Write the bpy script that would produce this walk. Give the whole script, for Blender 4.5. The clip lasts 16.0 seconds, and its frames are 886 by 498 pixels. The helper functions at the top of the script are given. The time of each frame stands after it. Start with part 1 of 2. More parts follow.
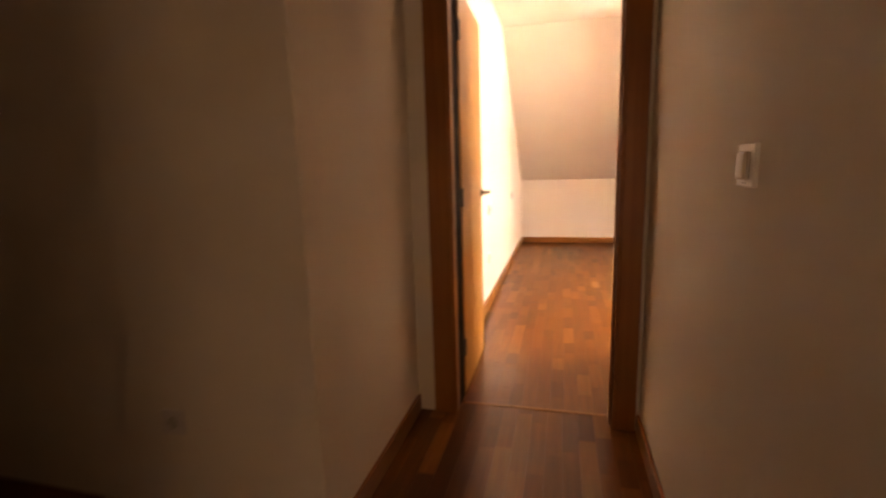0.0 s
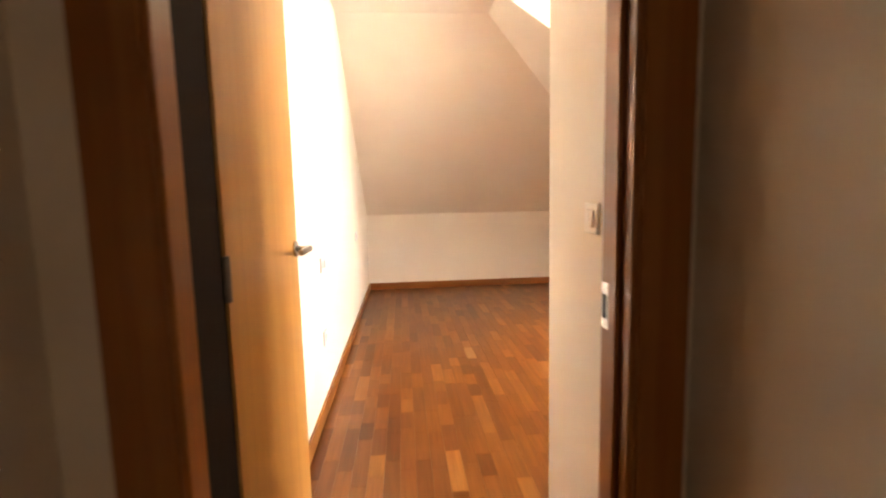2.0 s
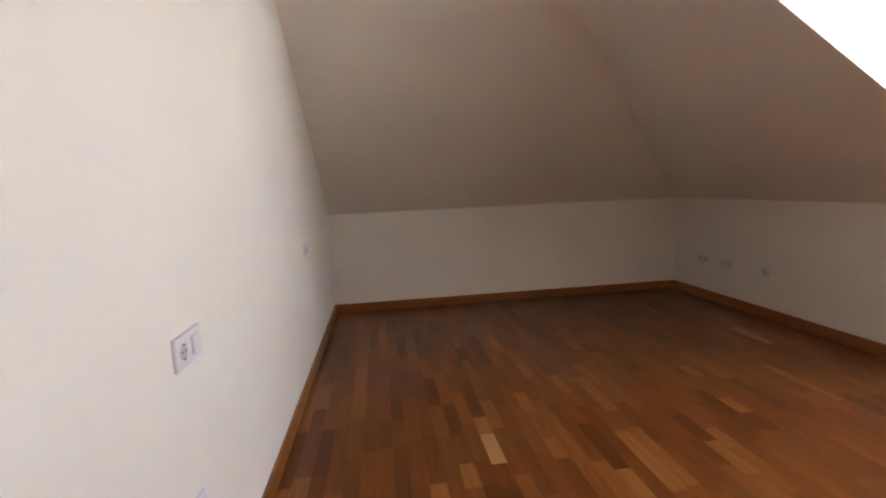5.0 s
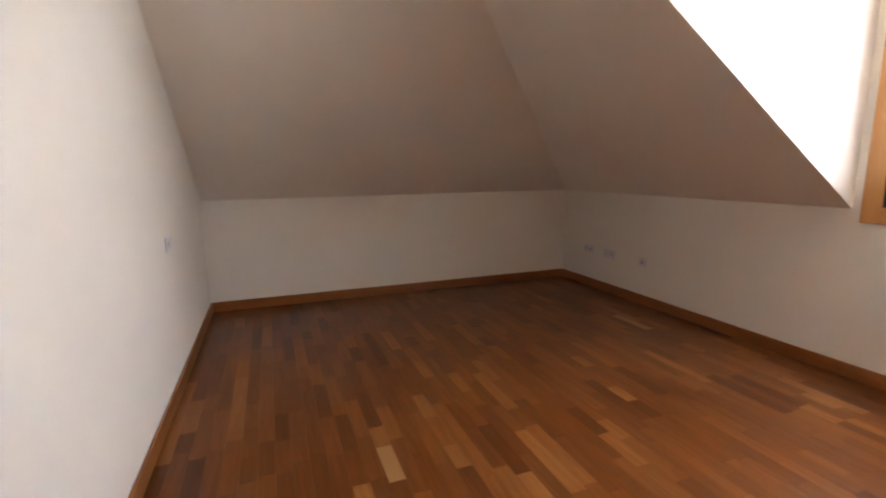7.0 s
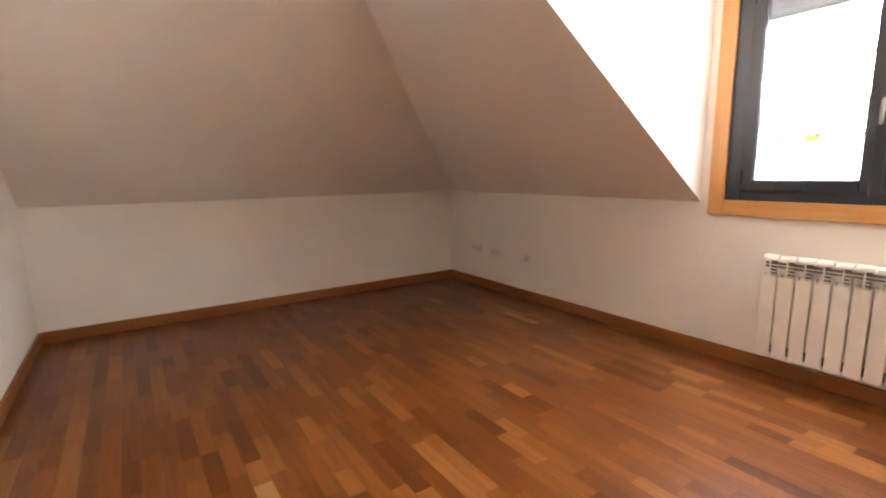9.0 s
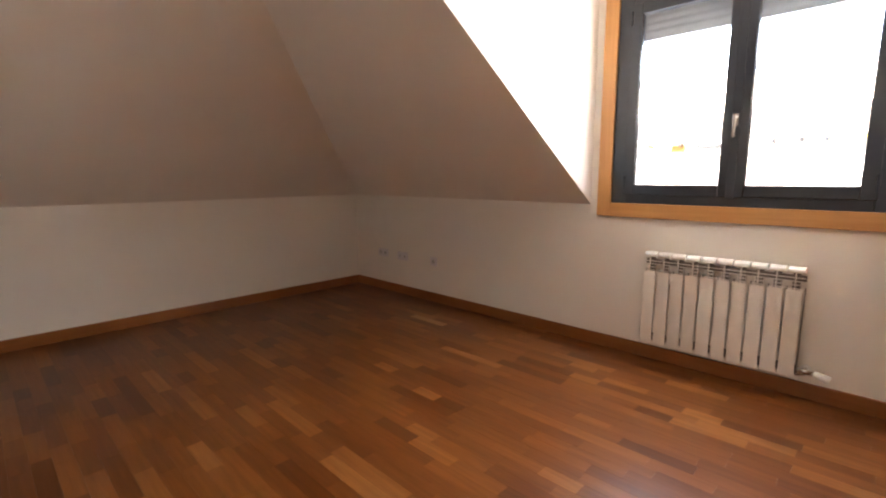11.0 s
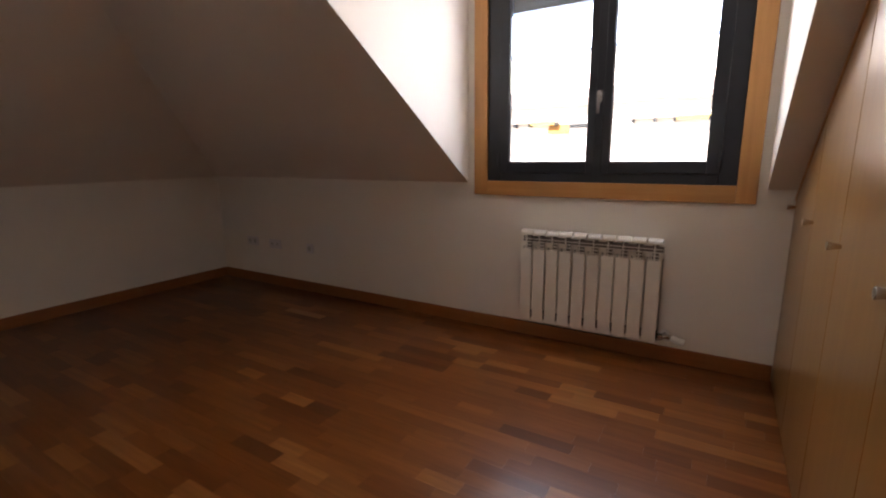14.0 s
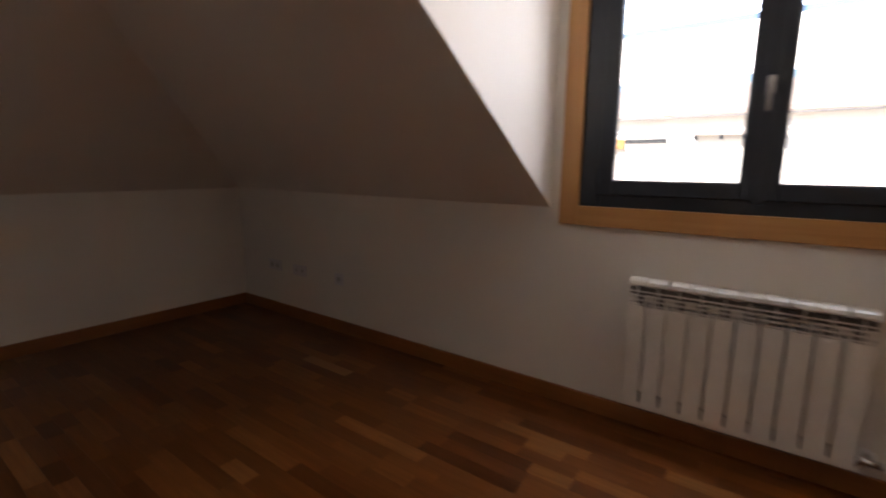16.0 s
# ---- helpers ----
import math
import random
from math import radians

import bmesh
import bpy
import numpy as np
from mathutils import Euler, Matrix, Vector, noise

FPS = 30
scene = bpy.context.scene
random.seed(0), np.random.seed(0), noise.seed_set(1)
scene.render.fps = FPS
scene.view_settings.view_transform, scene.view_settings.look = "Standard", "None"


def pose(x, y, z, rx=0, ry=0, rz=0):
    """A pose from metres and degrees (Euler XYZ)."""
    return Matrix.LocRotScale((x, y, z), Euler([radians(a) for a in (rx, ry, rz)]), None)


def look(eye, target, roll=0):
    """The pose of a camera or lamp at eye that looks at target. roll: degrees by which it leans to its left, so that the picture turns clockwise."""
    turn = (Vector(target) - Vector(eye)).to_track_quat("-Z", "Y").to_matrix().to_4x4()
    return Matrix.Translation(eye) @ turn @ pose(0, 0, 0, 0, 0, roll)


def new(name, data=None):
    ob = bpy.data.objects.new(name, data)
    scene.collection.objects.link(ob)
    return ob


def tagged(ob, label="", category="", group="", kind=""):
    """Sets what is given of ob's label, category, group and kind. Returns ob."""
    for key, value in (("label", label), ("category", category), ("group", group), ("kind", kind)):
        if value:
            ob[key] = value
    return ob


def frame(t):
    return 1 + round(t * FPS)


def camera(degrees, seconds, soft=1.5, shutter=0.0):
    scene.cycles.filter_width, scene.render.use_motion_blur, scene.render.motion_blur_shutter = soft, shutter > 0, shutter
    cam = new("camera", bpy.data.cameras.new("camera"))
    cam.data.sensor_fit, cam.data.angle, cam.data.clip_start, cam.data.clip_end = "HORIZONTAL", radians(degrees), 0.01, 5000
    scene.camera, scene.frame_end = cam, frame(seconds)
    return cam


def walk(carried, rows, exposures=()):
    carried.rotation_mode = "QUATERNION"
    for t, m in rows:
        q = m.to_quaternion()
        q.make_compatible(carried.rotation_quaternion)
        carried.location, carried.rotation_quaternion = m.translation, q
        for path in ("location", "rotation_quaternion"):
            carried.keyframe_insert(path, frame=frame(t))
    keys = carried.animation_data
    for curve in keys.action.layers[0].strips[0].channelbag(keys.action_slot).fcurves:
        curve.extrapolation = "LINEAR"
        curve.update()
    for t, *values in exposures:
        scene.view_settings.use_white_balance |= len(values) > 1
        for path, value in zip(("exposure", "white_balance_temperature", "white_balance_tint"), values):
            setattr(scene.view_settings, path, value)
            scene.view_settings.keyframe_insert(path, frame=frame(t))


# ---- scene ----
cam = camera(87.3, 16.0, 2.0, 0.6)
PATH = [
    (0, (0.6, -2.175, 1.187), (0.11, -0.266, 0.848), -1.7),
    (0.5, (0.506, -1.888, 1.204), (0.352, 0.081, 0.89), -2.0),
    (1, (0.495, -1.609, 1.194), (0.518, 0.376, 0.955), -2.2),
    (1.5, (0.477, -1.219, 1.197), (0.598, 0.765, 0.974), -1.8),
    (2, (0.468, -0.833, 1.195), (0.634, 1.147, 0.971), -1.3),
    (2.5, (0.489, -0.518, 1.207), (0.668, 1.461, 0.975), -2.5),
    (3, (0.487, -0.22, 1.2), (0.686, 1.755, 0.955), -2.9),
    (5.5, (0.512, 0.751, 1.198), (0.819, 2.707, 0.917), -2.0),
    (6, (0.527, 0.808, 1.222), (0.944, 2.739, 0.915), -1.5),
    (6.5, (0.525, 0.823, 1.227), (1.077, 2.717, 0.898), -0.9),
    (7, (0.545, 0.844, 1.221), (1.229, 2.693, 0.88), -0.6),
    (7.5, (0.571, 0.884, 1.209), (1.369, 2.686, 0.87), -0.6),
    (8, (0.602, 0.913, 1.195), (1.505, 2.667, 0.862), -0.6),
    (8.5, (0.614, 0.964, 1.185), (1.625, 2.658, 0.854), -0.7),
    (9, (0.622, 0.976, 1.176), (1.727, 2.611, 0.852), -0.8),
    (11.5, (0.655, 1.0, 1.17), (2.121, 2.324, 0.856), -0.4),
    (12, (0.672, 0.987, 1.174), (2.181, 2.259, 0.851), -0.6),
    (12.5, (0.679, 0.981, 1.173), (2.224, 2.202, 0.826), -0.5),
    (13, (0.741, 0.991, 1.177), (2.325, 2.153, 0.8), -1.0),
    (13.5, (0.79, 1.068, 1.158), (2.439, 2.133, 0.773), -0.8),
    (14, (0.879, 1.038, 1.164), (2.553, 2.054, 0.762), -0.7),
    (14.5, (0.933, 1.058, 1.166), (2.663, 1.975, 0.758), -0.2),
    (15, (1.03, 1.157, 1.148), (2.804, 1.992, 0.755), 0.5),
    (15.5, (1.34, 1.291, 1.243), (3.01, 2.305, 0.817), -1.2),
    (16, (1.506, 1.585, 1.158), (3.093, 2.751, 0.812), 0.6),
]
walk(cam, [(t, look(eye, target, roll)) for t, eye, target, roll in PATH],
     [(0, 4.55, 10900, 37), (1.5, 4.6, 9400, 29), (2.5, 4.3, 7800, 19), (3.2, 3.8, 7000, 17), (5.3, 2.9, 6250, 18), (7, 3.1, 6400, 19), (8, 3.45, 6600, 20), (9, 3.7, 6750, 21),
      (11.5, 2.95, 6700, 21), (12.5, 2.45, 6700, 23), (14.5, 1.75, 6450, 22), (16, 1.5, 6400, 21)])

# ---- plan, in metres ----
WX = 3.62        # east wall
DY = 5.23       # north wall
KZ = 0.975       # height of the low walls
CZ = 2.59        # flat ceiling
SA, SB = 0.69, 0.66   # rise of the north and the east slope
DOOR0, DOOR1, DOORH = 0.120, 0.836, 2.03
PX = 0.977       # partition beside the entrance
WARD = 0.747      # front of the wardrobe
DORM0, DORM1 = 0.862, 2.498
WIN = (0.985, 2.362, 0.985, 2.25)   # window opening: y0, y1, z0, z1
HX0, HX1 = -0.078, 0.952            # hallway walls
HY = -1.05                        # where the hallway widens

# ---- light ----
world = bpy.data.worlds.new("sky")
scene.world = world
world.use_nodes = True
wn = world.node_tree
sky = wn.nodes.new("ShaderNodeTexSky")
sky.sky_type = "NISHITA"
sky.sun_disc = False
sky.sun_elevation = radians(42)
sky.sun_rotation = radians(290)
wn.links.new(sky.outputs[0], wn.nodes["Background"].inputs[0])
wn.nodes["Background"].inputs[1].default_value = 0.15
sun = new("sun", bpy.data.lights.new("sun", "SUN"))
sun.data.energy, sun.data.angle, sun.data.color = 5.0, radians(0.5), (1.0, 0.93, 0.82)
sun.matrix_world = look((-20, 8, 20), (0, 0, 0))

# area lamps added in the upper part of the window opening: one stands in for cool sky light coming down, one for warm
# light thrown up off the sunlit street
for nm, z, size, power, tint, aim in (("window_skylight", 1.865, 0.22, 4.6, (0.72, 0.86, 1.0), 1.0), ("window_bounce_fill", 1.63, 0.22, 3.0, (1.0, 0.89, 0.72), 2.5)):
    lamp = new(nm, bpy.data.lights.new(nm, "AREA"))
    lamp.data.shape, lamp.data.size, lamp.data.size_y = "RECTANGLE", 1.18, size
    lamp.data.energy, lamp.data.color = power, tint
    lamp.matrix_world = look((WX + 0.115, 1.67, z), (0.9, 1.75, aim))
# dim warm fill lamp added to brighten the hallway, in an unseen opening at its far end
hall_fill_lamp = new("hall_fill", bpy.data.lights.new("hall_fill", "AREA"))
hall_fill_lamp.data.shape, hall_fill_lamp.data.size, hall_fill_lamp.data.size_y = "RECTANGLE", 0.5, 1.9
hall_fill_lamp.data.energy, hall_fill_lamp.data.color = 0.155, (1.0, 0.74, 0.48)
hall_fill_lamp.matrix_world = look((0.60, -4.03, 1.05), (-0.1, 0.0, 1.05))

# ---- materials ----
def mat(name):
    m = bpy.data.materials.new(name)
    m.use_nodes = True
    return m, m.node_tree, m.node_tree.nodes["Principled BSDF"]


def node(nt, kind, **values):
    n = nt.nodes.new(kind)
    for key, value in values.items():
        n.inputs[key].default_value = value
    return n


def ramp(nt, source, stops):
    r = nt.nodes.new("ShaderNodeValToRGB")
    while len(r.color_ramp.elements) < len(stops):
        r.color_ramp.elements.new(0.5)
    for e, (p, c) in zip(r.color_ramp.elements, stops):
        e.position, e.color = p, (*c, 1)
    nt.links.new(source, r.inputs[0])
    return r


def bump(nt, bsdf, source, strength, distance=0.002):
    b = node(nt, "ShaderNodeBump", Strength=strength, Distance=distance)
    nt.links.new(source, b.inputs["Height"])
    nt.links.new(b.outputs[0], bsdf.inputs["Normal"])


def position(nt, scale):
    g = nt.nodes.new("ShaderNodeNewGeometry")
    m = nt.nodes.new("ShaderNodeMapping")
    m.inputs["Scale"].default_value = scale
    nt.links.new(g.outputs["Position"], m.inputs["Vector"])
    return m.outputs[0]


def noise_at(nt, where, scale, detail=4, rough=0.55):
    n = node(nt, "ShaderNodeTexNoise", Scale=scale, Detail=detail, Roughness=rough)
    nt.links.new(where, n.inputs["Vector"])
    return n.outputs["Fac"]


def paint(name, colour, rough=0.75, spread=0.05, relief=0.12):
    m, nt, b = mat(name)
    w = position(nt, (1, 1, 1))
    low = noise_at(nt, w, 1.3, 3)
    dark = tuple(c * (1 - spread) for c in colour)
    r = ramp(nt, low, [(0.3, dark), (0.7, colour)])
    nt.links.new(r.outputs[0], b.inputs["Base Color"])
    b.inputs["Roughness"].default_value = rough
    bump(nt, b, noise_at(nt, w, 180, 3), relief, 0.001)
    return m


def wood(name, light, dark, along, rough=0.3, fine=1.0, coat=0.0):
    """Veneer with its grain along one axis (0, 1 or 2)."""
    m, nt, b = mat(name)
    s = [38 * fine] * 3
    s[along] = 1.6 * fine
    w = position(nt, s)
    g = noise_at(nt, w, 1.0, 6, 0.6)
    s2 = [3.5] * 3
    s2[along] = 0.5
    big = noise_at(nt, position(nt, s2), 1.0, 3)
    mix = node(nt, "ShaderNodeMath")
    mix.operation = "MULTIPLY_ADD"
    nt.links.new(g, mix.inputs[0])
    mix.inputs[1].default_value = 0.6
    half = node(nt, "ShaderNodeMath")
    half.operation = "MULTIPLY"
    half.inputs[1].default_value = 0.4
    nt.links.new(big, half.inputs[0])
    nt.links.new(half.outputs[0], mix.inputs[2])
    r = ramp(nt, mix.outputs[0], [(0.33, dark), (0.62, light)])
    nt.links.new(r.outputs[0], b.inputs["Base Color"])
    b.inputs["Roughness"].default_value = rough
    b.inputs["Coat Weight"].default_value = coat
    b.inputs["Coat Roughness"].default_value = 0.2
    bump(nt, b, g, 0.08, 0.001)
    return m


def parquet(name, per_object):
    """Lacquered oak strips; each strip takes its own tone."""
    m, nt, b = mat(name)
    if per_object:
        rnd = nt.nodes.new("ShaderNodeObjectInfo").outputs["Random"]
    else:
        rnd = nt.nodes.new("ShaderNodeNewGeometry").outputs["Random Per Island"]
    tone = ramp(nt, rnd, [(0.0, (0.094, 0.023, 0.0043)), (0.12, (0.142, 0.040, 0.0076)), (0.55, (0.177, 0.055, 0.0108)),
                          (0.86, (0.215, 0.072, 0.0150)), (1.0, (0.305, 0.118, 0.029))])
    off = node(nt, "ShaderNodeVectorMath")
    off.operation = "MULTIPLY_ADD"
    g = nt.nodes.new("ShaderNodeNewGeometry")
    nt.links.new(g.outputs["Position"], off.inputs[0])
    off.inputs[1].default_value = (42, 2.6, 1)
    comb = nt.nodes.new("ShaderNodeCombineXYZ")
    mul = node(nt, "ShaderNodeMath")
    mul.operation = "MULTIPLY"
    mul.inputs[1].default_value = 40
    nt.links.new(rnd, mul.inputs[0])
    nt.links.new(mul.outputs[0], comb.inputs[1])
    nt.links.new(comb.outputs[0], off.inputs[2])
    grain = noise_at(nt, off.outputs[0], 1.0, 6, 0.62)
    mix = nt.nodes.new("ShaderNodeMix")
    mix.data_type, mix.blend_type = "RGBA", "MULTIPLY"
    mix.inputs[0].default_value = 1.0
    gr = ramp(nt, grain, [(0.30, (0.74, 0.69, 0.64)), (0.66, (1.10, 1.10, 1.10))])
    nt.links.new(tone.outputs[0], mix.inputs[6])
    nt.links.new(gr.outputs[0], mix.inputs[7])
    nt.links.new(mix.outputs[2], b.inputs["Base Color"])
    worn = ramp(nt, noise_at(nt, position(nt, (1, 1, 1)), 2.2, 4), [(0.3, (0.285, 0.285, 0.285)), (0.75, (0.33, 0.33, 0.33))])
    nt.links.new(worn.outputs[0], b.inputs["Roughness"])
    b.inputs["Specular IOR Level"].default_value = 0.36
    bump(nt, b, grain, 0.06, 0.0008)
    return m


def plain(name, colour, rough, metal=0.0, spread=0.06):
    m, nt, b = mat(name)
    f = noise_at(nt, position(nt, (1, 1, 1)), 14, 4)
    r = ramp(nt, f, [(0.3, tuple(c * (1 - spread) for c in colour)), (0.7, colour)])
    nt.links.new(r.outputs[0], b.inputs["Base Color"])
    b.inputs["Roughness"].default_value, b.inputs["Metallic"].default_value = rough, metal
    return m


M_WALL = paint("cream_wall_paint", (0.85, 0.80, 0.715))
M_CEIL = paint("white_ceiling_paint", (0.85, 0.785, 0.695), 0.85)
M_STRIP = parquet("oak_strip", True)
M_STRIPS = parquet("oak_strips", False)
M_PALE = wood("pale_oak_strip", (0.40, 0.205, 0.075), (0.33, 0.155, 0.05), 1, 0.3)
M_JOINT = plain("dark_joint", (0.10, 0.045, 0.018), 0.7)
M_SKIRT = wood("oak_skirting", (0.31, 0.115, 0.028), (0.235, 0.078, 0.017), 1, 0.32)
M_SKIRTX = wood("oak_skirting_cross", (0.31, 0.115, 0.028), (0.235, 0.078, 0.017), 0, 0.32)
M_JAMB = wood("oak_door_frame", (0.36, 0.135, 0.034), (0.26, 0.085, 0.018), 2, 0.3)
M_DOOR = wood("oak_door_veneer", (0.58, 0.30, 0.09), (0.47, 0.215, 0.055), 2, 0.3, 0.6)
M_CASE = wood("oak_window_casing", (0.58, 0.30, 0.10), (0.46, 0.21, 0.06), 2, 0.32)
M_CASEY = wood("oak_window_casing_level", (0.58, 0.30, 0.10), (0.46, 0.21, 0.06), 1, 0.32)
M_WARD = wood("beech_wardrobe_veneer", (0.31, 0.158, 0.045), (0.245, 0.116, 0.030), 2, 0.3, 0.8, 0.4)
M_ALU = plain("anthracite_aluminium", (0.022, 0.027, 0.036), 0.32, 0.0)
M_STEEL = plain("satin_steel", (0.62, 0.60, 0.57), 0.25, 1.0)
M_DULL = plain("dull_steel", (0.22, 0.20, 0.18), 0.45, 1.0)
M_ENAMEL = plain("white_radiator_enamel", (0.83, 0.79, 0.71), 0.3)
# dark grey: shade inside the radiator put into the core's colour
M_CORE_SHADE = plain("radiator_core_shade", (0.17, 0.15, 0.13), 0.6)
M_PLASTIC = plain("white_switch_plastic", (0.83, 0.82, 0.79), 0.28, 0.0, 0.02)
M_SOCKET = plain("pale_grey_socket_plastic", (0.72, 0.685, 0.69), 0.3, 0.0, 0.02)
# grey for the name strip, and for shade painted in wells and gaps
M_WELL = plain("grey_plastic_and_well_shade", (0.52, 0.51, 0.48), 0.4)
# near black: the shade of holes and seams as a colour
M_HOLE_SHADE = plain("recess_shade", (0.03, 0.028, 0.026), 0.6)
# glazing rubber, and the painted shade of the door's hinge gap
M_RUBBER_GAP = plain("gasket_and_gap_shade", (0.018, 0.010, 0.006), 0.95)
M_SHUTTER = plain("grey_shutter_slat", (0.16, 0.165, 0.17), 0.4)
M_FACADE = paint("white_render", (0.80, 0.77, 0.70), 0.85, 0.07, 0.3)
M_ROOF = plain("pale_roof_tile", (0.52, 0.44, 0.38), 0.8, 0, 0.2)
M_GROUND = plain("pale_paving", (0.42, 0.38, 0.32), 0.9, 0, 0.2)
M_AWNING = plain("orange_awning_cloth", (0.46, 0.22, 0.06), 0.8)
M_YELLOW = plain("yellow_awning_cloth", (0.60, 0.46, 0.10), 0.8)
M_FARGLASS = plain("pale_far_glass", (0.55, 0.56, 0.56), 0.3)
# near black for the shade inside the far loggia
M_LOGGIA_SHADE = plain("loggia_shade", (0.03, 0.035, 0.04), 0.15)

M_GLASS, nt, b = mat("window_glass")
b.inputs["Transmission Weight"].default_value = 1.0
b.inputs["Roughness"].default_value = 0.0
b.inputs["IOR"].default_value = 1.45
b.inputs["Base Color"].default_value = (0.98, 1.0, 0.99, 1)


# ---- builders ----
def box(bm, x0, y0, z0, x1, y1, z1, bevel=0.0, seg=1):
    vs = [bm.verts.new(p) for p in ((x0, y0, z0), (x1, y0, z0), (x1, y1, z0), (x0, y1, z0), (x0, y0, z1), (x1, y0, z1), (x1, y1, z1), (x0, y1, z1))]
    fs = [bm.faces.new([vs[i] for i in q]) for q in ((0, 3, 2, 1), (4, 5, 6, 7), (0, 1, 5, 4), (1, 2, 6, 5), (2, 3, 7, 6), (3, 0, 4, 7))]
    if bevel:
        edges = list({e for f in fs for e in f.edges})
        bmesh.ops.bevel(bm, geom=edges, offset=bevel, segments=seg, affect="EDGES", profile=0.5)
    return bm


def solid(*boxes, bevel=0.0, seg=1):
    bm = bmesh.new()
    for q in boxes:
        box(bm, *q, bevel=bevel, seg=seg)
    return bm


def prism(points, axis, lo, hi, bevel=0.0):
    """A flat outline drawn out along one axis; the points are the other two coordinates in x, y, z order."""
    bm = bmesh.new()

    def at(p, v):
        p = list(p)
        p.insert(axis, v)
        return p
    a = [bm.verts.new(at(p, lo)) for p in points]
    c = [bm.verts.new(at(p, hi)) for p in points]
    n = len(points)
    bm.faces.new(a)
    bm.faces.new(c[::-1])
    for i in range(n):
        bm.faces.new((a[i], c[i], c[(i + 1) % n], a[(i + 1) % n]))
    bmesh.ops.recalc_face_normals(bm, faces=bm.faces)
    if bevel:
        bmesh.ops.bevel(bm, geom=list(bm.edges), offset=bevel, segments=1, affect="EDGES", profile=0.5)
    return bm


def rod(p, q, r0, r1=None, sides=16, bm=None, bevel=0.0):
    bm = bm or bmesh.new()
    p, q = Vector(p), Vector(q)
    r1 = r0 if r1 is None else r1
    m = Matrix.Translation((p + q) / 2) @ (q - p).to_track_quat("Z", "Y").to_matrix().to_4x4()
    made = bmesh.ops.create_cone(bm, cap_ends=True, segments=sides, radius1=r0, radius2=r1, depth=(q - p).length, matrix=m)
    if bevel:
        rim = [e for e in {e for v in made["verts"] for e in v.link_edges} if any(len(f.verts) > 4 for f in e.link_faces)]
        bmesh.ops.bevel(bm, geom=rim, offset=bevel, segments=2, affect="EDGES", profile=0.5)
    return bm


def mesh_of(name, bm, material, smooth=False):
    bmesh.ops.recalc_face_normals(bm, faces=bm.faces)
    me = bpy.data.meshes.new(name)
    bm.to_mesh(me)
    bm.free()
    me.materials.append(material)
    if smooth:
        for p in me.polygons:
            p.use_smooth = len(p.vertices) <= 4
    return me


def part(name, bm, material, parent, label="", smooth=False):
    ob = new(name, mesh_of(name, bm, material, smooth))
    ob.parent = parent
    if label:
        ob["label"] = label
    return ob


def thing(name, m, label, category, group="", kind=""):
    ob = new(name)
    ob.matrix_world = m
    ob.empty_display_size = 0.1
    return tagged(ob, label, category, group, kind)


def structure(name, bm, material, label, category):
    return tagged(new(name, mesh_of(name, bm, material)), label, category, kind="structure")


# ---- shell of the attic room ----
floor = structure("floor", solid((-3.2, -4.2, -0.2, WX + 0.3, DY + 0.2, -0.012)), M_JOINT, "lacquered oak strip parquet, reddish brown and glossy", "floor")
structure("wall_west", solid((-0.11, -0.05, -0.1, 0, DY + 0.15, CZ + 0.1)), M_WALL, "plain cream painted wall of an attic room", "wall")
structure("wall_north", solid((-0.05, DY, -0.1, WX + 0.25, DY + 0.15, KZ + 0.05)), M_WALL, "low cream knee wall under the sloping ceiling", "wall")
y0, y1, z0, z1 = WIN
structure("wall_east", solid((WX, -0.1, -0.1, WX + 0.24, DY + 0.1, z0), (WX, -0.1, z1, WX + 0.24, DY + 0.1, CZ + 0.1),
                             (WX, -0.1, z0, WX + 0.24, y0, z1), (WX, y1, z0, WX + 0.24, DY + 0.1, z1)),
          M_WALL, "cream wall with the dormer window and low knee wall", "wall")
structure("wall_south", solid((PX + 0.051, -0.1, -0.1, WX + 0.01, 0.002, CZ + 0.1)), M_WALL, "cream wall behind the built-in wardrobe", "wall")
structure("wall_entrance", solid((HX0 - 0.05, -0.1, -0.1, DOOR0 - 0.03, 0, CZ + 0.1), (DOOR1 + 0.03, -0.1, -0.1, PX + 0.05, 0, CZ + 0.1),
                                 (DOOR0 - 0.03, -0.1, DOORH + 0.03, DOOR1 + 0.03, 0, CZ + 0.1)),
          M_WALL, "cream wall around the bedroom doorway", "wall")
structure("wall_partition", solid((PX, 0.001, -0.1, PX + 0.07, 0.757, CZ + 0.05), bevel=0.003), M_WALL, "narrow cream partition beside the wardrobe", "wall")
structure("ceiling", solid((-0.05, -0.05, CZ, WX + 0.05, 3.1, CZ + 0.12)), M_CEIL, "flat white ceiling over the room", "ceiling")
ry = DY - (CZ - KZ) / SA
rx = WX - (CZ - KZ) / SB
structure("ceiling_slope_north", prism([(DY + 0.05, KZ - 0.05 * SA), (ry, CZ), (ry, CZ + 0.1), (DY + 0.05, CZ + 0.1)], 0, -0.05, WX + 0.05), M_CEIL,
          "sloping plaster ceiling above the knee wall", "ceiling")
for nm, a, c in (("ceiling_slope_east", DORM1, DY + 0.02), ("ceiling_slope_wardrobe", -0.03, DORM0)):
    structure(nm, prism([(WX + 0.05, KZ - 0.05 * SB), (rx, CZ), (rx, CZ + 0.09), (WX + 0.05, CZ + 0.09)], 1, a, c), M_CEIL,
              "sloping plaster ceiling with the white cheek of the dormer", "ceiling")

# ---- hallway ----
structure("wall_hall_east", solid((HX1, -4.1, -0.1, HX1 + 0.15, -0.02, 2.7)), M_WALL, "cream hallway wall with a light switch", "wall")
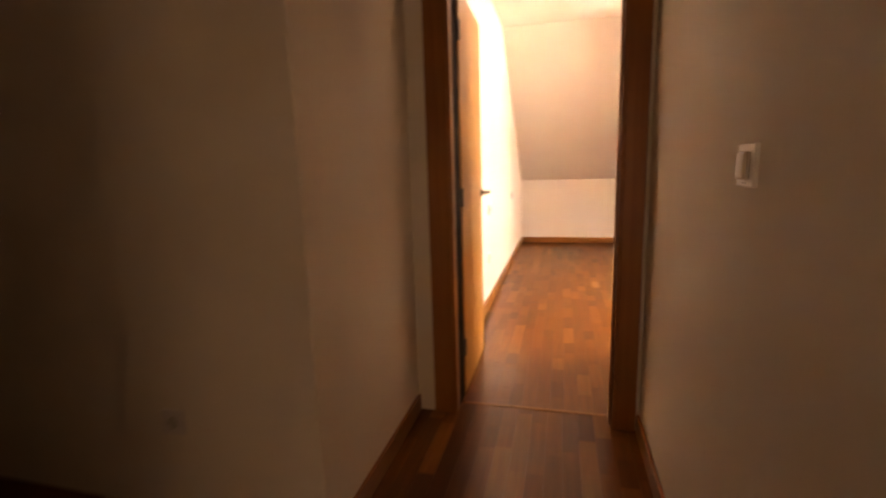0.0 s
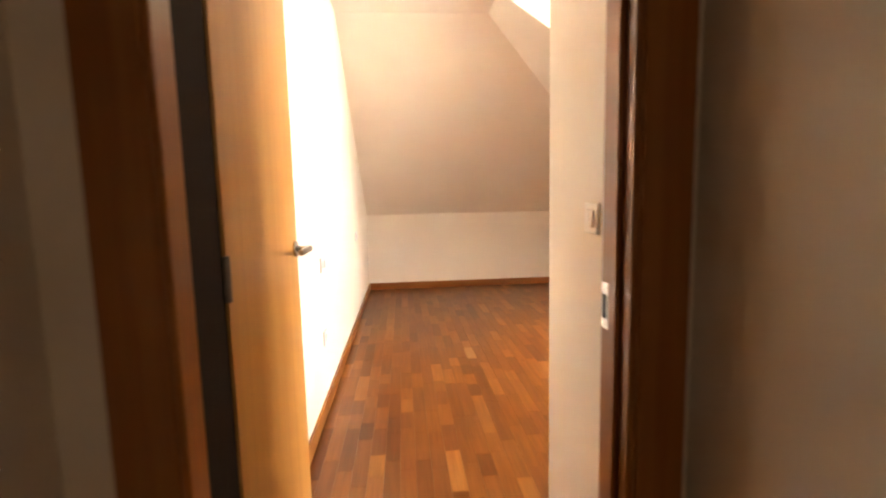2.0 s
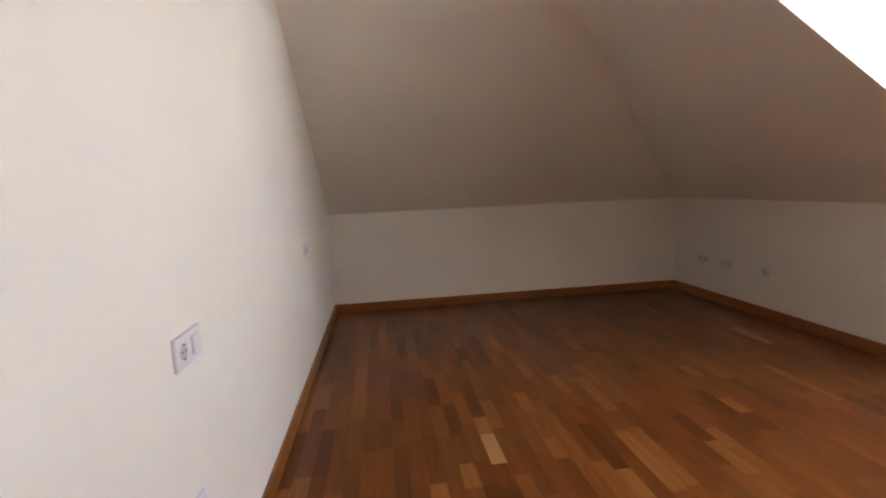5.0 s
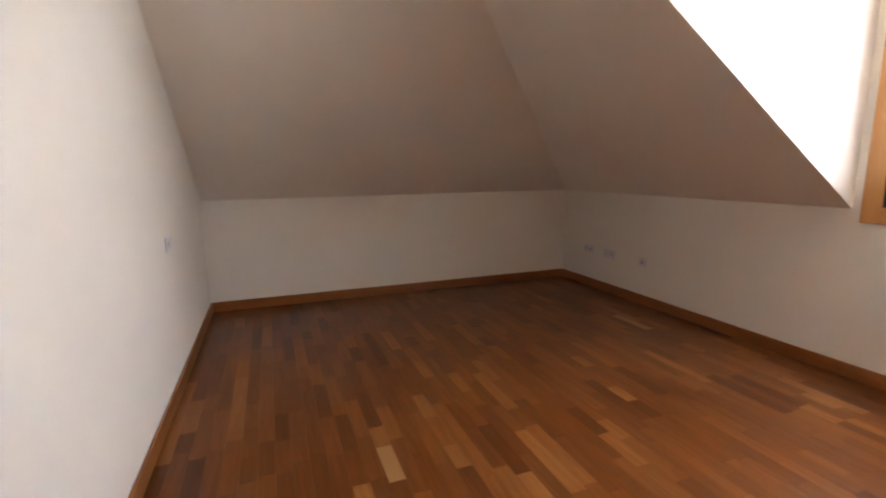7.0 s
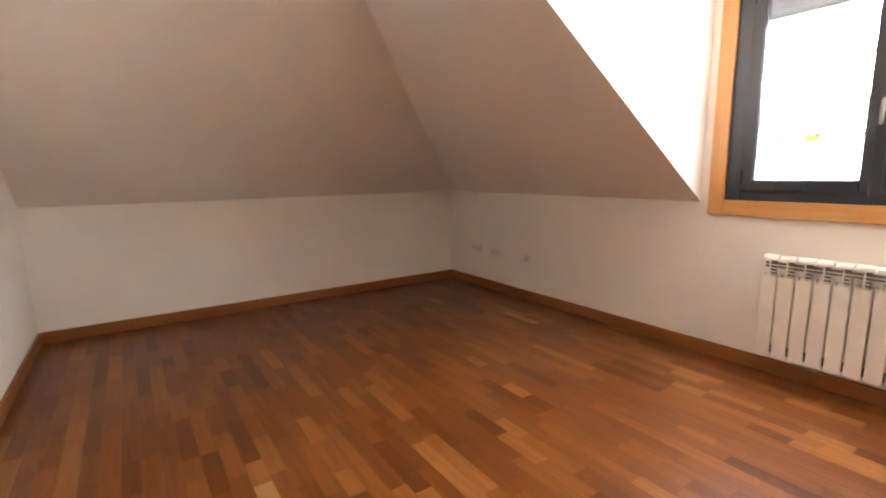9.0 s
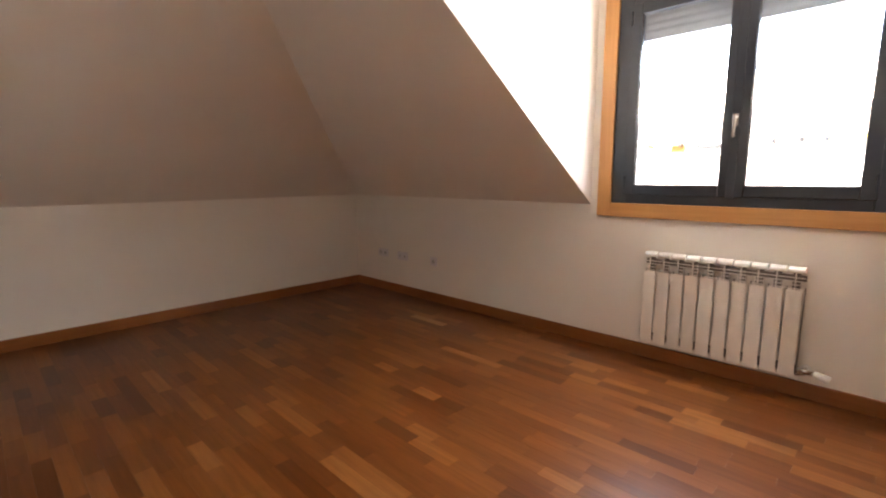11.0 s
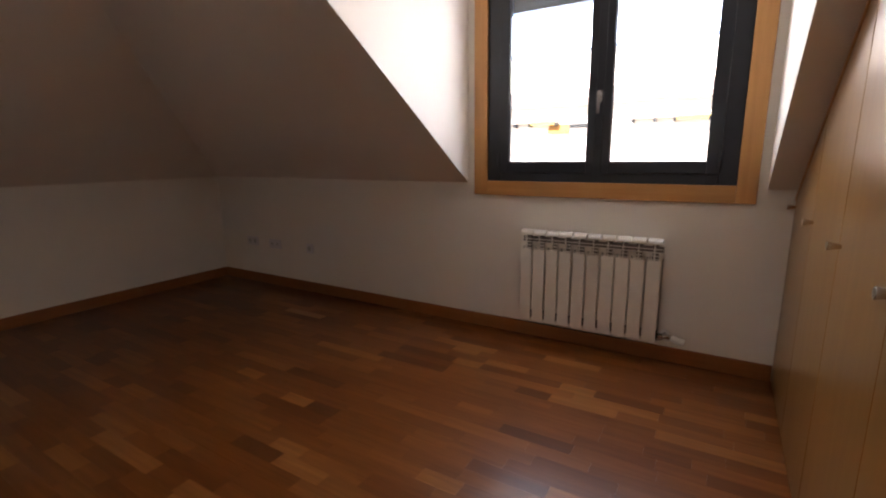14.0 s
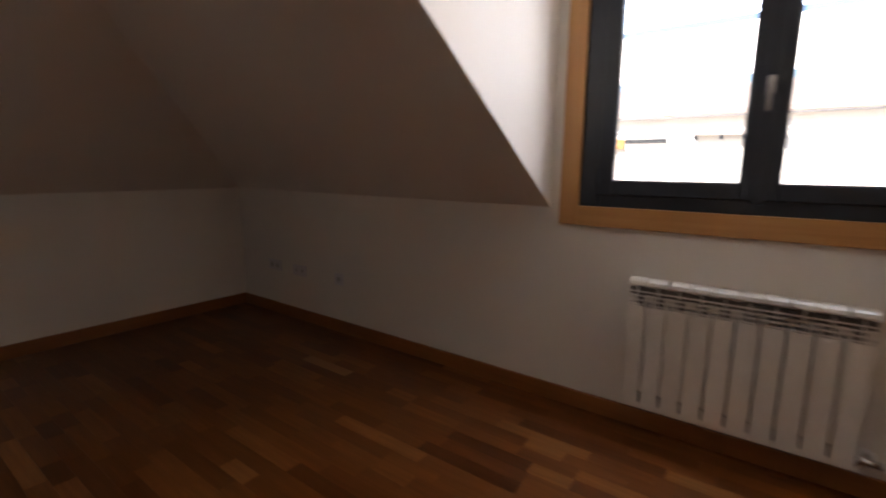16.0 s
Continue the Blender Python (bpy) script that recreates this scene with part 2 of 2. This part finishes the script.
structure("wall_hall_west", solid((HX0 - 0.1, HY, -0.1, HX0, 0.1, 2.7), bevel=0.004), M_WALL, "cream hallway wall ending in an outer corner", "wall")
structure("wall_hall_north", solid((-3.1, HY + 0.001, -0.1, HX0 - 0.05, HY + 0.1, 2.7)), M_WALL, "cream wall in the dark part of the hallway", "wall")
structure("wall_hall_far", solid((-3.1, -4.1, -0.1, -3.0, HY + 0.1, 2.7)), M_WALL, "plain cream wall at the end of the hallway", "wall")
# the opening in this unseen wall is added to hold the fill lamp
structure("wall_hall_south", solid((-3.1, -4.1, -0.1, 0.05, -4.0, 2.7), (0.85, -4.1, -0.1, HX1 + 0.05, -4.0, 2.7), (0.05, -4.1, 2.05, 0.85, -4.0, 2.7), (0.0, -4.25, -0.1, 0.9, -4.15, 2.7)), M_WALL, "plain cream wall closing the hallway", "wall")
# added out of view: keeps the fill lamp off the hallway's left end
structure("hall_light_blocker", solid((-3.05, -2.46, -0.1, HX0 + 0.01, -2.36, 2.6)), M_WALL, "unseen wall added to shade the left part of the hallway", "wall")
structure("ceiling_hall", solid((-3.1, -4.1, 2.5, HX1 + 0.1, -0.05, 2.62)), M_CEIL, "flat white hallway ceiling", "ceiling")

# ---- skirting ----
SK = 0.088


def skirt(name, x0, y0, x1, y1, along_y):
    structure(name, solid((x0, y0, 0.001, x1, y1, SK), bevel=0.004, seg=2), M_SKIRT if along_y else M_SKIRTX, "oak skirting board along the wall", "skirting board")


T = 0.016
skirt("baseboard_west", 0.0005, 0.09, T, DY - T, True)
skirt("baseboard_north", 0.0005, DY - T, WX - 0.0005, DY - 0.0005, False)
skirt("baseboard_east", WX - T, WARD + 0.002, WX - 0.0005, DY - T - 0.0005, True)
skirt("baseboard_hall_east", HX1 - T, -3.99, HX1 - 0.0005, -0.12, True)
skirt("baseboard_hall_west", HX0 + 0.0005, HY - T, HX0 + T, -0.12, True)
skirt("baseboard_hall_north", -2.99, HY - T, HX0 - 0.0005, HY - 0.0005, False)

# ---- doorway and door ----
dframe = thing("door_frame", pose(DOOR0, 0, 0), "dark oak door frame with flat casings", "door frame", kind="structure")
w = DOOR1 - DOOR0
for nm, q in (("jamb", (-0.03, -0.112, 0.0, 0.0, -0.046, DOORH)), ("rebate", (-0.03, -0.0455, 0.0, -0.016, 0.0, DOORH)), ("jamb", (w, -0.112, 0.0, w + 0.03, 0.0, DOORH)), ("head", (-0.03, -0.112, DOORH, w + 0.03, 0.0, DOORH + 0.03))):
    part(nm, solid(q, bevel=0.002), M_JAMB, dframe)
for a, c, side in ((-0.118, -0.1, "hall"), (0.0005, 0.016, "room")):
    part("casing", solid((-0.112, a, 0.0, -0.012, c, DOORH + 0.015), bevel=0.003), M_JAMB, dframe)
    part("casing", solid((w + 0.012, a, 0.0, w + 0.1, c, DOORH + 0.015), bevel=0.003), M_JAMB, dframe)
    part("casing", solid((-0.112, a, DOORH + 0.0155, w + 0.1, c, DOORH + 0.1), bevel=0.003), M_JAMB, dframe)
part("stop", solid((w - 0.010, -0.078, 0, w - 0.0005, -0.05, DOORH - 0.001), bevel=0.002), M_JAMB, dframe)
# one black strip covers gasket and hinge gap; the gap's shade is its colour
part("black_strip", solid((-0.0115, -0.0452, 0.001, -0.002, 0.088, DOORH - 0.001)), M_RUBBER_GAP, dframe, "black strip for the gasket and the shaded hinge gap")
strike = part("strike_plate", solid((w - 0.003, -0.034, 0.945, w - 0.0002, -0.006, 1.032), bevel=0.001), M_STEEL, dframe, "steel strike plate")
part("latch_hole", solid((w - 0.0036, -0.028, 0.965, w - 0.0028, -0.012, 1.01)), M_HOLE_SHADE, strike, "dark plate standing for the shaded latch hole")
structure("threshold", solid((DOOR0 + 0.013, -0.008, -0.001, DOOR1 - 0.013, 0.012, 0.003), bevel=0.0015), M_JAMB, "thin dark oak threshold strip in the doorway", "threshold")

LEAF = 0.71
door = thing("door_1", pose(DOOR0 + 0.004, 0.012, 0, 0, 0, 0.5), "flush oak veneer door standing open into the room", "door", kind="structure")
leaf = part("leaf", solid((-0.036, 0.079, 0.008, 0.0, LEAF, DOORH - 0.008), bevel=0.0025, seg=2), M_DOOR, door, "oak veneer door leaf")
part("lock_face", solid((-0.028, LEAF - 0.0004, 0.94, -0.008, LEAF + 0.0012, 1.14)), M_STEEL, leaf, "steel lock face")
for hz in (0.22, 1.0, 1.78):
    part("hinge", rod((0.002, 0.074, hz), (0.002, 0.074, hz + 0.09), 0.007, bevel=0.001), M_DULL, door, "dull steel barrel hinge", True)
for sx, s in ((0.0, 1),):
    hy, hz = LEAF - 0.045, 1.04
    handle = part("handle", rod((sx, hy, hz), (sx + s * 0.009, hy, hz), 0.026, 0.0255, 28, bevel=0.002), M_STEEL, door, "satin steel lever handle on a round rose", True)
    bm = rod((sx + s * 0.008, hy, hz), (sx + s * 0.052, hy, hz), 0.0095, None, 18)
    rod((sx + s * 0.046, hy + 0.009, hz), (sx + s * 0.046, hy - 0.118, hz), 0.0098, None, 18, bm, 0.002)
    part("lever", bm, M_STEEL, handle, "", True)


# ---- switches and sockets ----
def plate(name, m, label, category, gangs, group=""):
    """A wall plate in the x-z plane facing -y, with its inserts: r rocker, d double rocker, s socket, t aerial, o rounded rocker."""
    ob = thing(name, m, label, category, group)
    n = len(gangs)
    half = 0.0355 * n + 0.006
    bm = solid((-half, -0.010, -0.041, half, 0.0, 0.041), bevel=0.003, seg=2)
    face = M_SOCKET if category == "socket" else M_PLASTIC
    part("plate", bm, face, ob)
    for i, g in enumerate(gangs):
        cx = (i - (n - 1) / 2) * 0.071
        if g in "rdo":
            cuts = ((-0.0225, 0.0225),) if g != "d" else ((-0.0225, -0.0016), (0.0016, 0.0225))
            part("recess", solid((cx - 0.0245, -0.0106, -0.0245, cx + 0.0245, -0.0098, 0.0245)), M_WELL, ob, "grey plate for the shaded gap round the rocker")
            for a, c in cuts:
                if g == "o":
                    part("rocker", solid((cx - 0.0225, -0.0215, -0.027, cx + 0.0225, -0.0098, 0.027), bevel=0.006, seg=3), M_PLASTIC, ob, "raised white rocker", True)
                    part("name_strip", solid((cx - 0.012, -0.0104, -0.0345, cx + 0.012, -0.0096, -0.0315)), M_WELL, ob, "grey name strip")
                    continue
                part("rocker", prism([(-0.010, -0.0225), (-0.0165, -0.0225), (-0.0125, 0.0225), (-0.010, 0.0225)], 0, cx + a, cx + c), face, ob)
        elif g == "s":
            # flat disc, not sunk: its grey carries the shade of the well
            part("recess", rod((cx, -0.0098, 0), (cx, -0.0106, 0), 0.0205, None, 28), M_WELL, ob, "shaded socket well")
            for dx in (-0.0095, 0.0095):
                part("pin_hole", rod((cx + dx, -0.0104, 0), (cx + dx, -0.0111, 0), 0.003, None, 12), M_HOLE_SHADE, ob)
            for dz in (-0.0175, 0.0175):
                part("earth_clip", solid((cx - 0.003, -0.0125, dz - 0.002, cx + 0.003, -0.0103, dz + 0.002)), M_STEEL, ob)
        else:
            part("recess", rod((cx, -0.0098, 0), (cx, -0.0106, 0), 0.013, None, 24), M_WELL, ob, "shaded aerial well")
            part("aerial_pin", rod((cx, -0.010, 0), (cx, -0.016, 0), 0.004, None, 12), M_STEEL, ob)
    return ob


plate("light_switch", pose(PX, 0.375, 1.128, 0, 0, -90), "white double rocker light switch on the partition", "light switch", "d")
plate("light_switch", pose(HX1, -1.155, 1.177, 0, 0, -90), "white rocker light switch on the hallway wall", "light switch", "o")
plate("wall_socket", pose(-0.60, HY, 0.41), "white single wall socket in the dark hallway", "socket", "s")
plate("wall_socket", pose(0, 1.832, 0.83, 0, 0, 90), "white double plate with socket and switch", "socket", "sr")
plate("wall_socket", pose(0, 1.788, 0.415, 0, 0, 90), "white single wall socket low on the wall", "socket", "s")
plate("wall_socket", pose(0, 3.747, 0.832, 0, 0, 90), "white double plate with socket and switch", "socket", "sr")
plate("wall_socket", pose(WX, 4.775, 0.39, 0, 0, -90), "white double wall socket near the room corner", "socket", "ss", "sockets on the window wall")
plate("wall_socket", pose(WX, 4.468, 0.385, 0, 0, -90), "white aerial and telephone outlet plate", "socket", "tt", "sockets on the window wall")
plate("wall_socket", pose(WX, 4.03, 0.383, 0, 0, -90), "white single wall socket low on the wall", "socket", "s", "sockets on the window wall")

# ---- window ----
win = thing("window_1", pose(WX, (y0 + y1) / 2, z0), "two-leaf anthracite aluminium window with oak casing", "window", kind="structure")
hw, hh, cw = (y1 - y0) / 2, z1 - z0, 0.083
for nm, q, mm in (("casing", (-0.02, -hw - cw, -cw, -0.0005, -hw + 0.006, hh + cw), M_CASE), ("casing", (-0.02, hw - 0.006, -cw, -0.0005, hw + cw, hh + cw), M_CASE),
                  ("casing", (-0.0205, -hw + 0.0065, -cw - 0.001, -0.0005, hw - 0.0065, 0.006), M_CASEY), ("casing", (-0.0205, -hw + 0.0065, hh - 0.006, -0.0005, hw - 0.0065, hh + cw), M_CASEY)):
    part(nm, solid(q, bevel=0.003, seg=2), mm, win, "oak window casing")
for q in ((0.004, -hw, 0, 0.064, -hw + 0.09, hh), (0.004, hw - 0.09, 0, 0.064, hw, hh), (0.004, -hw + 0.0905, 0, 0.064, hw - 0.0905, 0.066), (0.004, -hw + 0.0905, hh - 0.066, 0.064, hw - 0.0905, hh)):
    part("frame", solid(q, bevel=0.003), M_ALU, win, "anthracite aluminium outer frame")
st = 0.062
for a, c, nm in ((-hw + 0.084, -0.001, "sash"), (0.001, hw - 0.084, "sash")):
    zb, zt = 0.06, hh - 0.06
    bm = solid((-0.008, a, zb, 0.05, a + st, zt), (-0.008, c - st, zb, 0.05, c, zt), (-0.0078, a + st, zb, 0.05, c - st, zb + st), (-0.0078, a + st, zt - st, 0.05, c - st, zt), bevel=0.004, seg=2)
    s = part("sash", bm, M_ALU, win, "anthracite aluminium sash")
    part("black_strip", solid((-0.0015, a + st - 0.001, zb + st - 0.001, 0.012, a + st + 0.004, zt - st + 0.001), (-0.0015, c - st - 0.004, zb + st - 0.001, 0.012, c - st + 0.001, zt - st + 0.001),
                         (-0.0015, a + st, zb + st - 0.001, 0.0119, c - st, zb + st + 0.004)), M_RUBBER_GAP, s, "black glazing gasket")
    p = part("pane", solid((0.018, a + st - 0.006, zb + st - 0.006, 0.024, c - st + 0.006, zt - st + 0.006)), M_GLASS, s, "clear glass pane")
    p.visible_shadow = False
part("meeting_bead", solid((-0.0125, -0.022, 0.046, -0.006, 0.022, hh - 0.046), bevel=0.002), M_ALU, win, "anthracite meeting bead")
hb = part("handle", solid((-0.022, -0.013, 0.445, -0.012, 0.013, 0.51), bevel=0.004, seg=2), M_DULL, win, "dull steel window handle")
bm = rod((-0.02, 0, 0.49), (-0.05, 0, 0.49), 0.008, None, 16)
rod((-0.047, 0, 0.50), (-0.047, 0, 0.385), 0.0085, 0.0075, 16, bm, 0.002)
part("lever", bm, M_DULL, hb, "", True)
for hz in (0.10, hh - 0.18):
    for s in (-1, 1):
        part("hinge", rod((-0.012, s * (hw - 0.087), hz), (-0.012, s * (hw - 0.087), hz + 0.08), 0.008, None, 14, None, 0.001), M_ALU, win, "dark hinge", True)
structure("window_sill", solid((WX + 0.066, y0 + 0.001, z0 - 0.02, WX + 0.33, y1 - 0.001, z0 + 0.002), bevel=0.003), M_ALU, "dark metal outer window sill", "window sill")

shutter = thing("roller_shutter", pose(WX + 0.13, (y0 + y1) / 2, 0), "grey roller shutter lowered a little way", "shutter")
n, zb = 0, 2.0
while zb + n * 0.043 < z1 - 0.02:
    part("slat", prism([(-0.006, 0.0), (0.006, 0.0), (0.008, 0.02), (0.006, 0.0428), (-0.006, 0.0428), (-0.0035, 0.02)], 1, -hw + 0.012, hw - 0.012), M_SHUTTER, shutter).location = (0, 0, zb + n * 0.043)
    n += 1
for s in (-1, 1):
    part("guide_rail", solid((-0.02, s * (hw - 0.008) - 0.007, z0 + 0.003, 0.02, s * (hw - 0.008) + 0.007, z1 - 0.001)), M_ALU, shutter, "dark guide rail")

# ---- radiator ----
RY0, N_EL, EL = 1.288, 10, 0.08
rad = thing("radiator", pose(WX, RY0, 0), "white aluminium radiator of ten elements under the window", "radiator")
rz0, rz1 = 0.132, 0.702
XF, XB = -0.092, -0.022


def element():
    """One element, from y = 0 to 0.08."""
    g = 0.0042
    bm = solid((XF, g, rz0, XF + 0.004, EL - g, rz1 - 0.112), bevel=0.0015)
    return bm


el_front = mesh_of("front_panel", element(), M_ENAMEL)
bm = prism([(XF + 0.001, rz1 - 0.022), (XF + 0.004, rz1 - 0.008), (XF + 0.016, rz1), (XB - 0.01, rz1), (XB, rz1 - 0.010), (XB, rz1 - 0.024), (XF + 0.006, rz1 - 0.027)], 1, 0.0045, EL - 0.0045)
el_cap = mesh_of("top_cap", bm, M_ENAMEL)
bm = solid((XF - 0.001, EL / 2 - 0.003, rz1 - 0.113, XF + 0.006, EL / 2 + 0.003, rz1 - 0.024))
for k in range(4):
    zz = rz1 - 0.108 + k * 0.0185
    box(bm, XF, 0.0005, zz, XF + 0.004, EL - 0.0005, zz + 0.0045)
el_grille = mesh_of("grille", bm, M_ENAMEL)
# core coloured dark, standing in for the shade behind the panels and grille
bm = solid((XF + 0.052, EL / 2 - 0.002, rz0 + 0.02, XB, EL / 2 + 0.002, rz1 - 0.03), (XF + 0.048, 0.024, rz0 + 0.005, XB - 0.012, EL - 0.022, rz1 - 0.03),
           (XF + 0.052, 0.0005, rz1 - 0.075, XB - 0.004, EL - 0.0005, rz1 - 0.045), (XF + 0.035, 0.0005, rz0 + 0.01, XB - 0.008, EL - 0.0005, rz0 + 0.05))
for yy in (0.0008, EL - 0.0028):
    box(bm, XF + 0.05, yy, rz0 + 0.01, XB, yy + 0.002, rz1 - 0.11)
el_core = mesh_of("core", bm, M_CORE_SHADE)
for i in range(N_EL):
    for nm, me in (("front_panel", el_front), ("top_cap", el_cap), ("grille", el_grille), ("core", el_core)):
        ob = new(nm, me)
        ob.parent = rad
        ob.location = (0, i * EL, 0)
for yy in (0.12, 0.68):
    part("bracket", solid((XB - 0.01, yy - 0.012, rz1 - 0.07, -0.0005, yy + 0.012, rz1 - 0.04)), M_ENAMEL, rad)
    part("bracket", solid((XB - 0.01, yy - 0.012, rz0 + 0.02, -0.0005, yy + 0.012, rz0 + 0.05)), M_ENAMEL, rad)
valve = thing("radiator_valve", pose(WX - 0.057, RY0, rz0 + 0.03), "chrome radiator valve with white thermostat knob", "valve")
part("body", rod((0, 0.0, 0), (0, -0.075, 0), 0.012, None, 18, rod((0, -0.035, 0), (0.056, -0.035, 0), 0.0085, None, 16)), M_STEEL, valve, "chrome valve body", True)
part("union_nut", rod((0, -0.008, 0), (0, -0.026, 0), 0.017, None, 6), M_STEEL, valve, "chrome union nut")
part("knob", rod((0, -0.072, 0), (-0.006, -0.138, -0.018), 0.017, 0.0215, 22, None, 0.005), M_PLASTIC, valve, "white thermostat knob", True)
part("rosette", rod((0.0565, -0.035, 0), (0.051, -0.035, 0), 0.024, 0.02, 24), M_PLASTIC, valve, "white pipe rosette")
part("lower_body", rod((0, -0.0, -0.022), (0.056, -0.05, -0.022), 0.008, None, 14), M_STEEL, valve, "chrome return pipe", True)

# ---- wardrobe ----
ward = thing("wardrobe", pose(0, WARD, 0), "built-in beech veneer wardrobe cut to the sloping ceiling", "wardrobe")


def top_at(x):
    return min(CZ - 0.004, KZ + SB * (WX - x) - 0.03)


WL, WR = PX + 0.071, WX - 0.002
kink = WX - (CZ - 0.004 - KZ + 0.03) / SB


def outline(a, c, low, drop=0.0):
    pts = [(a, low), (c, low), (c, top_at(c) - drop)]
    if a < kink < c:
        pts.append((kink, top_at(kink) - drop))
    pts.append((a, top_at(a) - drop))
    return pts


# dark sheet behind the doors, so the seams show as shade
part("inside_shade", prism(outline(WL, WR, 0.003), 1, -0.045, -0.024), M_HOLE_SHADE, ward, "dark sheet standing for the shade inside the wardrobe")
seams = [WL, 1.53, 2.045, 2.56, 3.075, WR]
for a, c in zip(seams, seams[1:]):
    wd = part("door", prism(outline(a + 0.0022, c - 0.0022, 0.006, 0.022), 1, -0.022, 0.0, 0.0012), M_WARD, ward) if c - a > 0.2 else part("filler_panel", prism(outline(a, c - 0.0015, 0.006, 0.022), 1, -0.022, 0.0), M_WARD, ward)
    if c - a > 0.2:
        for kx in [c - 0.032]:
            bm = rod((kx, 0.0, 0.898), (kx, 0.034, 0.898), 0.006, 0.0135, 20, None, 0.0015)
            part("knob", bm, M_STEEL, wd, "conical satin steel knob", True)
part("top_trim", prism([(kink, CZ - 0.003), (WR, top_at(WR)), (WR, top_at(WR) - 0.020), (kink, CZ - 0.024)], 1, -0.022, 0.004), M_CASE, ward, "oak strip along the slope")
part("top_trim", solid((WL, -0.022, CZ - 0.024, kink - 0.0005, 0.004, CZ - 0.003)), M_CASE, ward, "oak strip under the ceiling")

# ---- outside ----
structure("ground", solid((-400, -400, -6.5, 400, 400, -6.0)), M_GROUND, "pale sunlit paved ground outside", "ground")
FX = 26.0
bld = thing("apartment_building", pose(FX, -0.14, -6.0), "white rendered building in full sun across the street", "building")
part("wall", solid((0, -45, 0, 9, 60, 9.6)), M_FACADE, bld, "white rendered wall")
part("roof", prism([(-0.6, 9.6), (9.6, 9.6), (9.6, 9.8), (4.5, 11.6), (-0.6, 9.8)], 1, -45.5, 60.5), M_ROOF, bld, "low pale tiled roof")
part("gutter", rod((-0.65, -45.4, 9.5), (-0.65, 60.4, 9.5), 0.035, None, 8), M_SHUTTER, bld, "dark gutter under the eaves")
for k in range(-8, 12):
    wy = k * 7.1 + 3.7
    for zz in (2.0, 4.6):
        wo = part("window", solid((-0.04, wy - 0.9, zz, 0.03, wy + 0.9, zz + 1.3), bevel=0.01), M_FACADE, bld, "white window surround")
        part("pane", solid((-0.06, wy - 0.8, zz + 0.1, -0.041, wy + 0.8, zz + 1.2)), M_FARGLASS, wo, "pale glass")
    # top-floor loggia as a flat panel with its shade in the colour, a cloth awning and a slim rail
    if k == 0:
        lo = part("loggia", solid((-0.05, wy + 2.9, 8.05, 0.02, wy + 4.8, 8.62), bevel=0.01), M_LOGGIA_SHADE, bld, "dark panel standing for the shade in the loggia")
        part("parapet", solid((-0.09, wy + 2.9, 8.05, -0.051, wy + 4.8, 8.38)), M_ROOF, lo, "grey loggia parapet")
        part("awning", prism([(-0.06, 8.62), (-0.30, 8.2), (-0.30, 8.14), (-0.06, 8.54)], 1, wy + 4.82, wy + 5.9), M_AWNING, bld, "orange awning")
    rail = part("canopy", solid((-0.5, wy - 1.7, 8.70, -0.001, wy + 1.65, 8.76)), M_ROOF, bld, "slim pale canopy")
    part("valance", solid((-0.52, wy - 1.65, 8.58, -0.501, wy - 0.3, 8.76)), M_YELLOW, rail, "yellow awning cloth")
    for dy in (-1.68, -0.25, 0.6, 1.6):
        part("bracket", solid((-0.53, wy + dy, 8.52, -0.02, wy + dy + 0.09, 8.699)), M_ALU, rail, "dark canopy bracket")

# ---- parquet strips ----
SW, TH = 0.070, 0.012
LENS = (0.17, 0.25, 0.31, 0.38, 0.45)
strip_mesh = {}


def strip(bm, x, y, sw, ln):
    """A strip with eased upper edges, its lower corner at x, y."""
    e = 0.0004
    lo = [bm.verts.new((x + a, y + c, -TH)) for a, c in ((0.0001, 0.0001), (sw - 0.0001, 0.0001), (sw - 0.0001, ln - 0.0001), (0.0001, ln - 0.0001))]
    md = [bm.verts.new((v.co.x, v.co.y, -e)) for v in lo]
    hi = [bm.verts.new((x + a, y + c, 0)) for a, c in ((e, e), (sw - e, e), (sw - e, ln - e), (e, ln - e))]
    bm.faces.new(hi)
    for p, q in ((lo, md), (md, hi)):
        for i in range(4):
            bm.faces.new((p[i], p[(i + 1) % 4], q[(i + 1) % 4], q[i]))


def shared_strip(ln, pale):
    key = (round(ln, 3), pale)
    if key not in strip_mesh:
        bm = bmesh.new()
        strip(bm, 0, 0, SW, ln)
        strip_mesh[key] = mesh_of("strip", bm, M_PALE if pale else M_STRIP)
    return strip_mesh[key]


rest = bmesh.new()
rng = random.Random(11)
count = 0
PALE = ((0.94, 2.67), (3.21, 3.50))


def lay(xa, xb, ya, yb, near):
    global count
    x = xa
    while x < xb - 0.005:
        sw = min(SW, xb - x)
        y = ya - rng.uniform(0, 0.3)
        while y < yb - 0.005:
            ln = rng.choice(LENS)
            a, c = max(y, ya), min(y + ln, yb)
            y += ln
            if c - a < 0.01:
                continue
            mx, my = x + sw / 2, (a + c) / 2
            pale = any(abs(px - mx) < SW / 2 and a <= py < c for px, py in PALE)
            whole = sw > SW - 1e-6
            if near and whole and ((0.2 < mx < 3.1 and 0.7 < my < 3.65 and count < 300) or pale):
                ob = new("strip", shared_strip(c - a, pale))
                ob.location = (x, a, 0)
                ob.parent = floor
                count += 1
            else:
                strip(rest, x, a, sw, c - a)
        x += SW


lay(0.0, WX, 0.0, DY, True)
lay(-1.9, HX1, -2.6, 0.0, False)
tagged(part("strip_field", rest, M_STRIPS, floor, "the remaining oak strips"), kind="stuff")
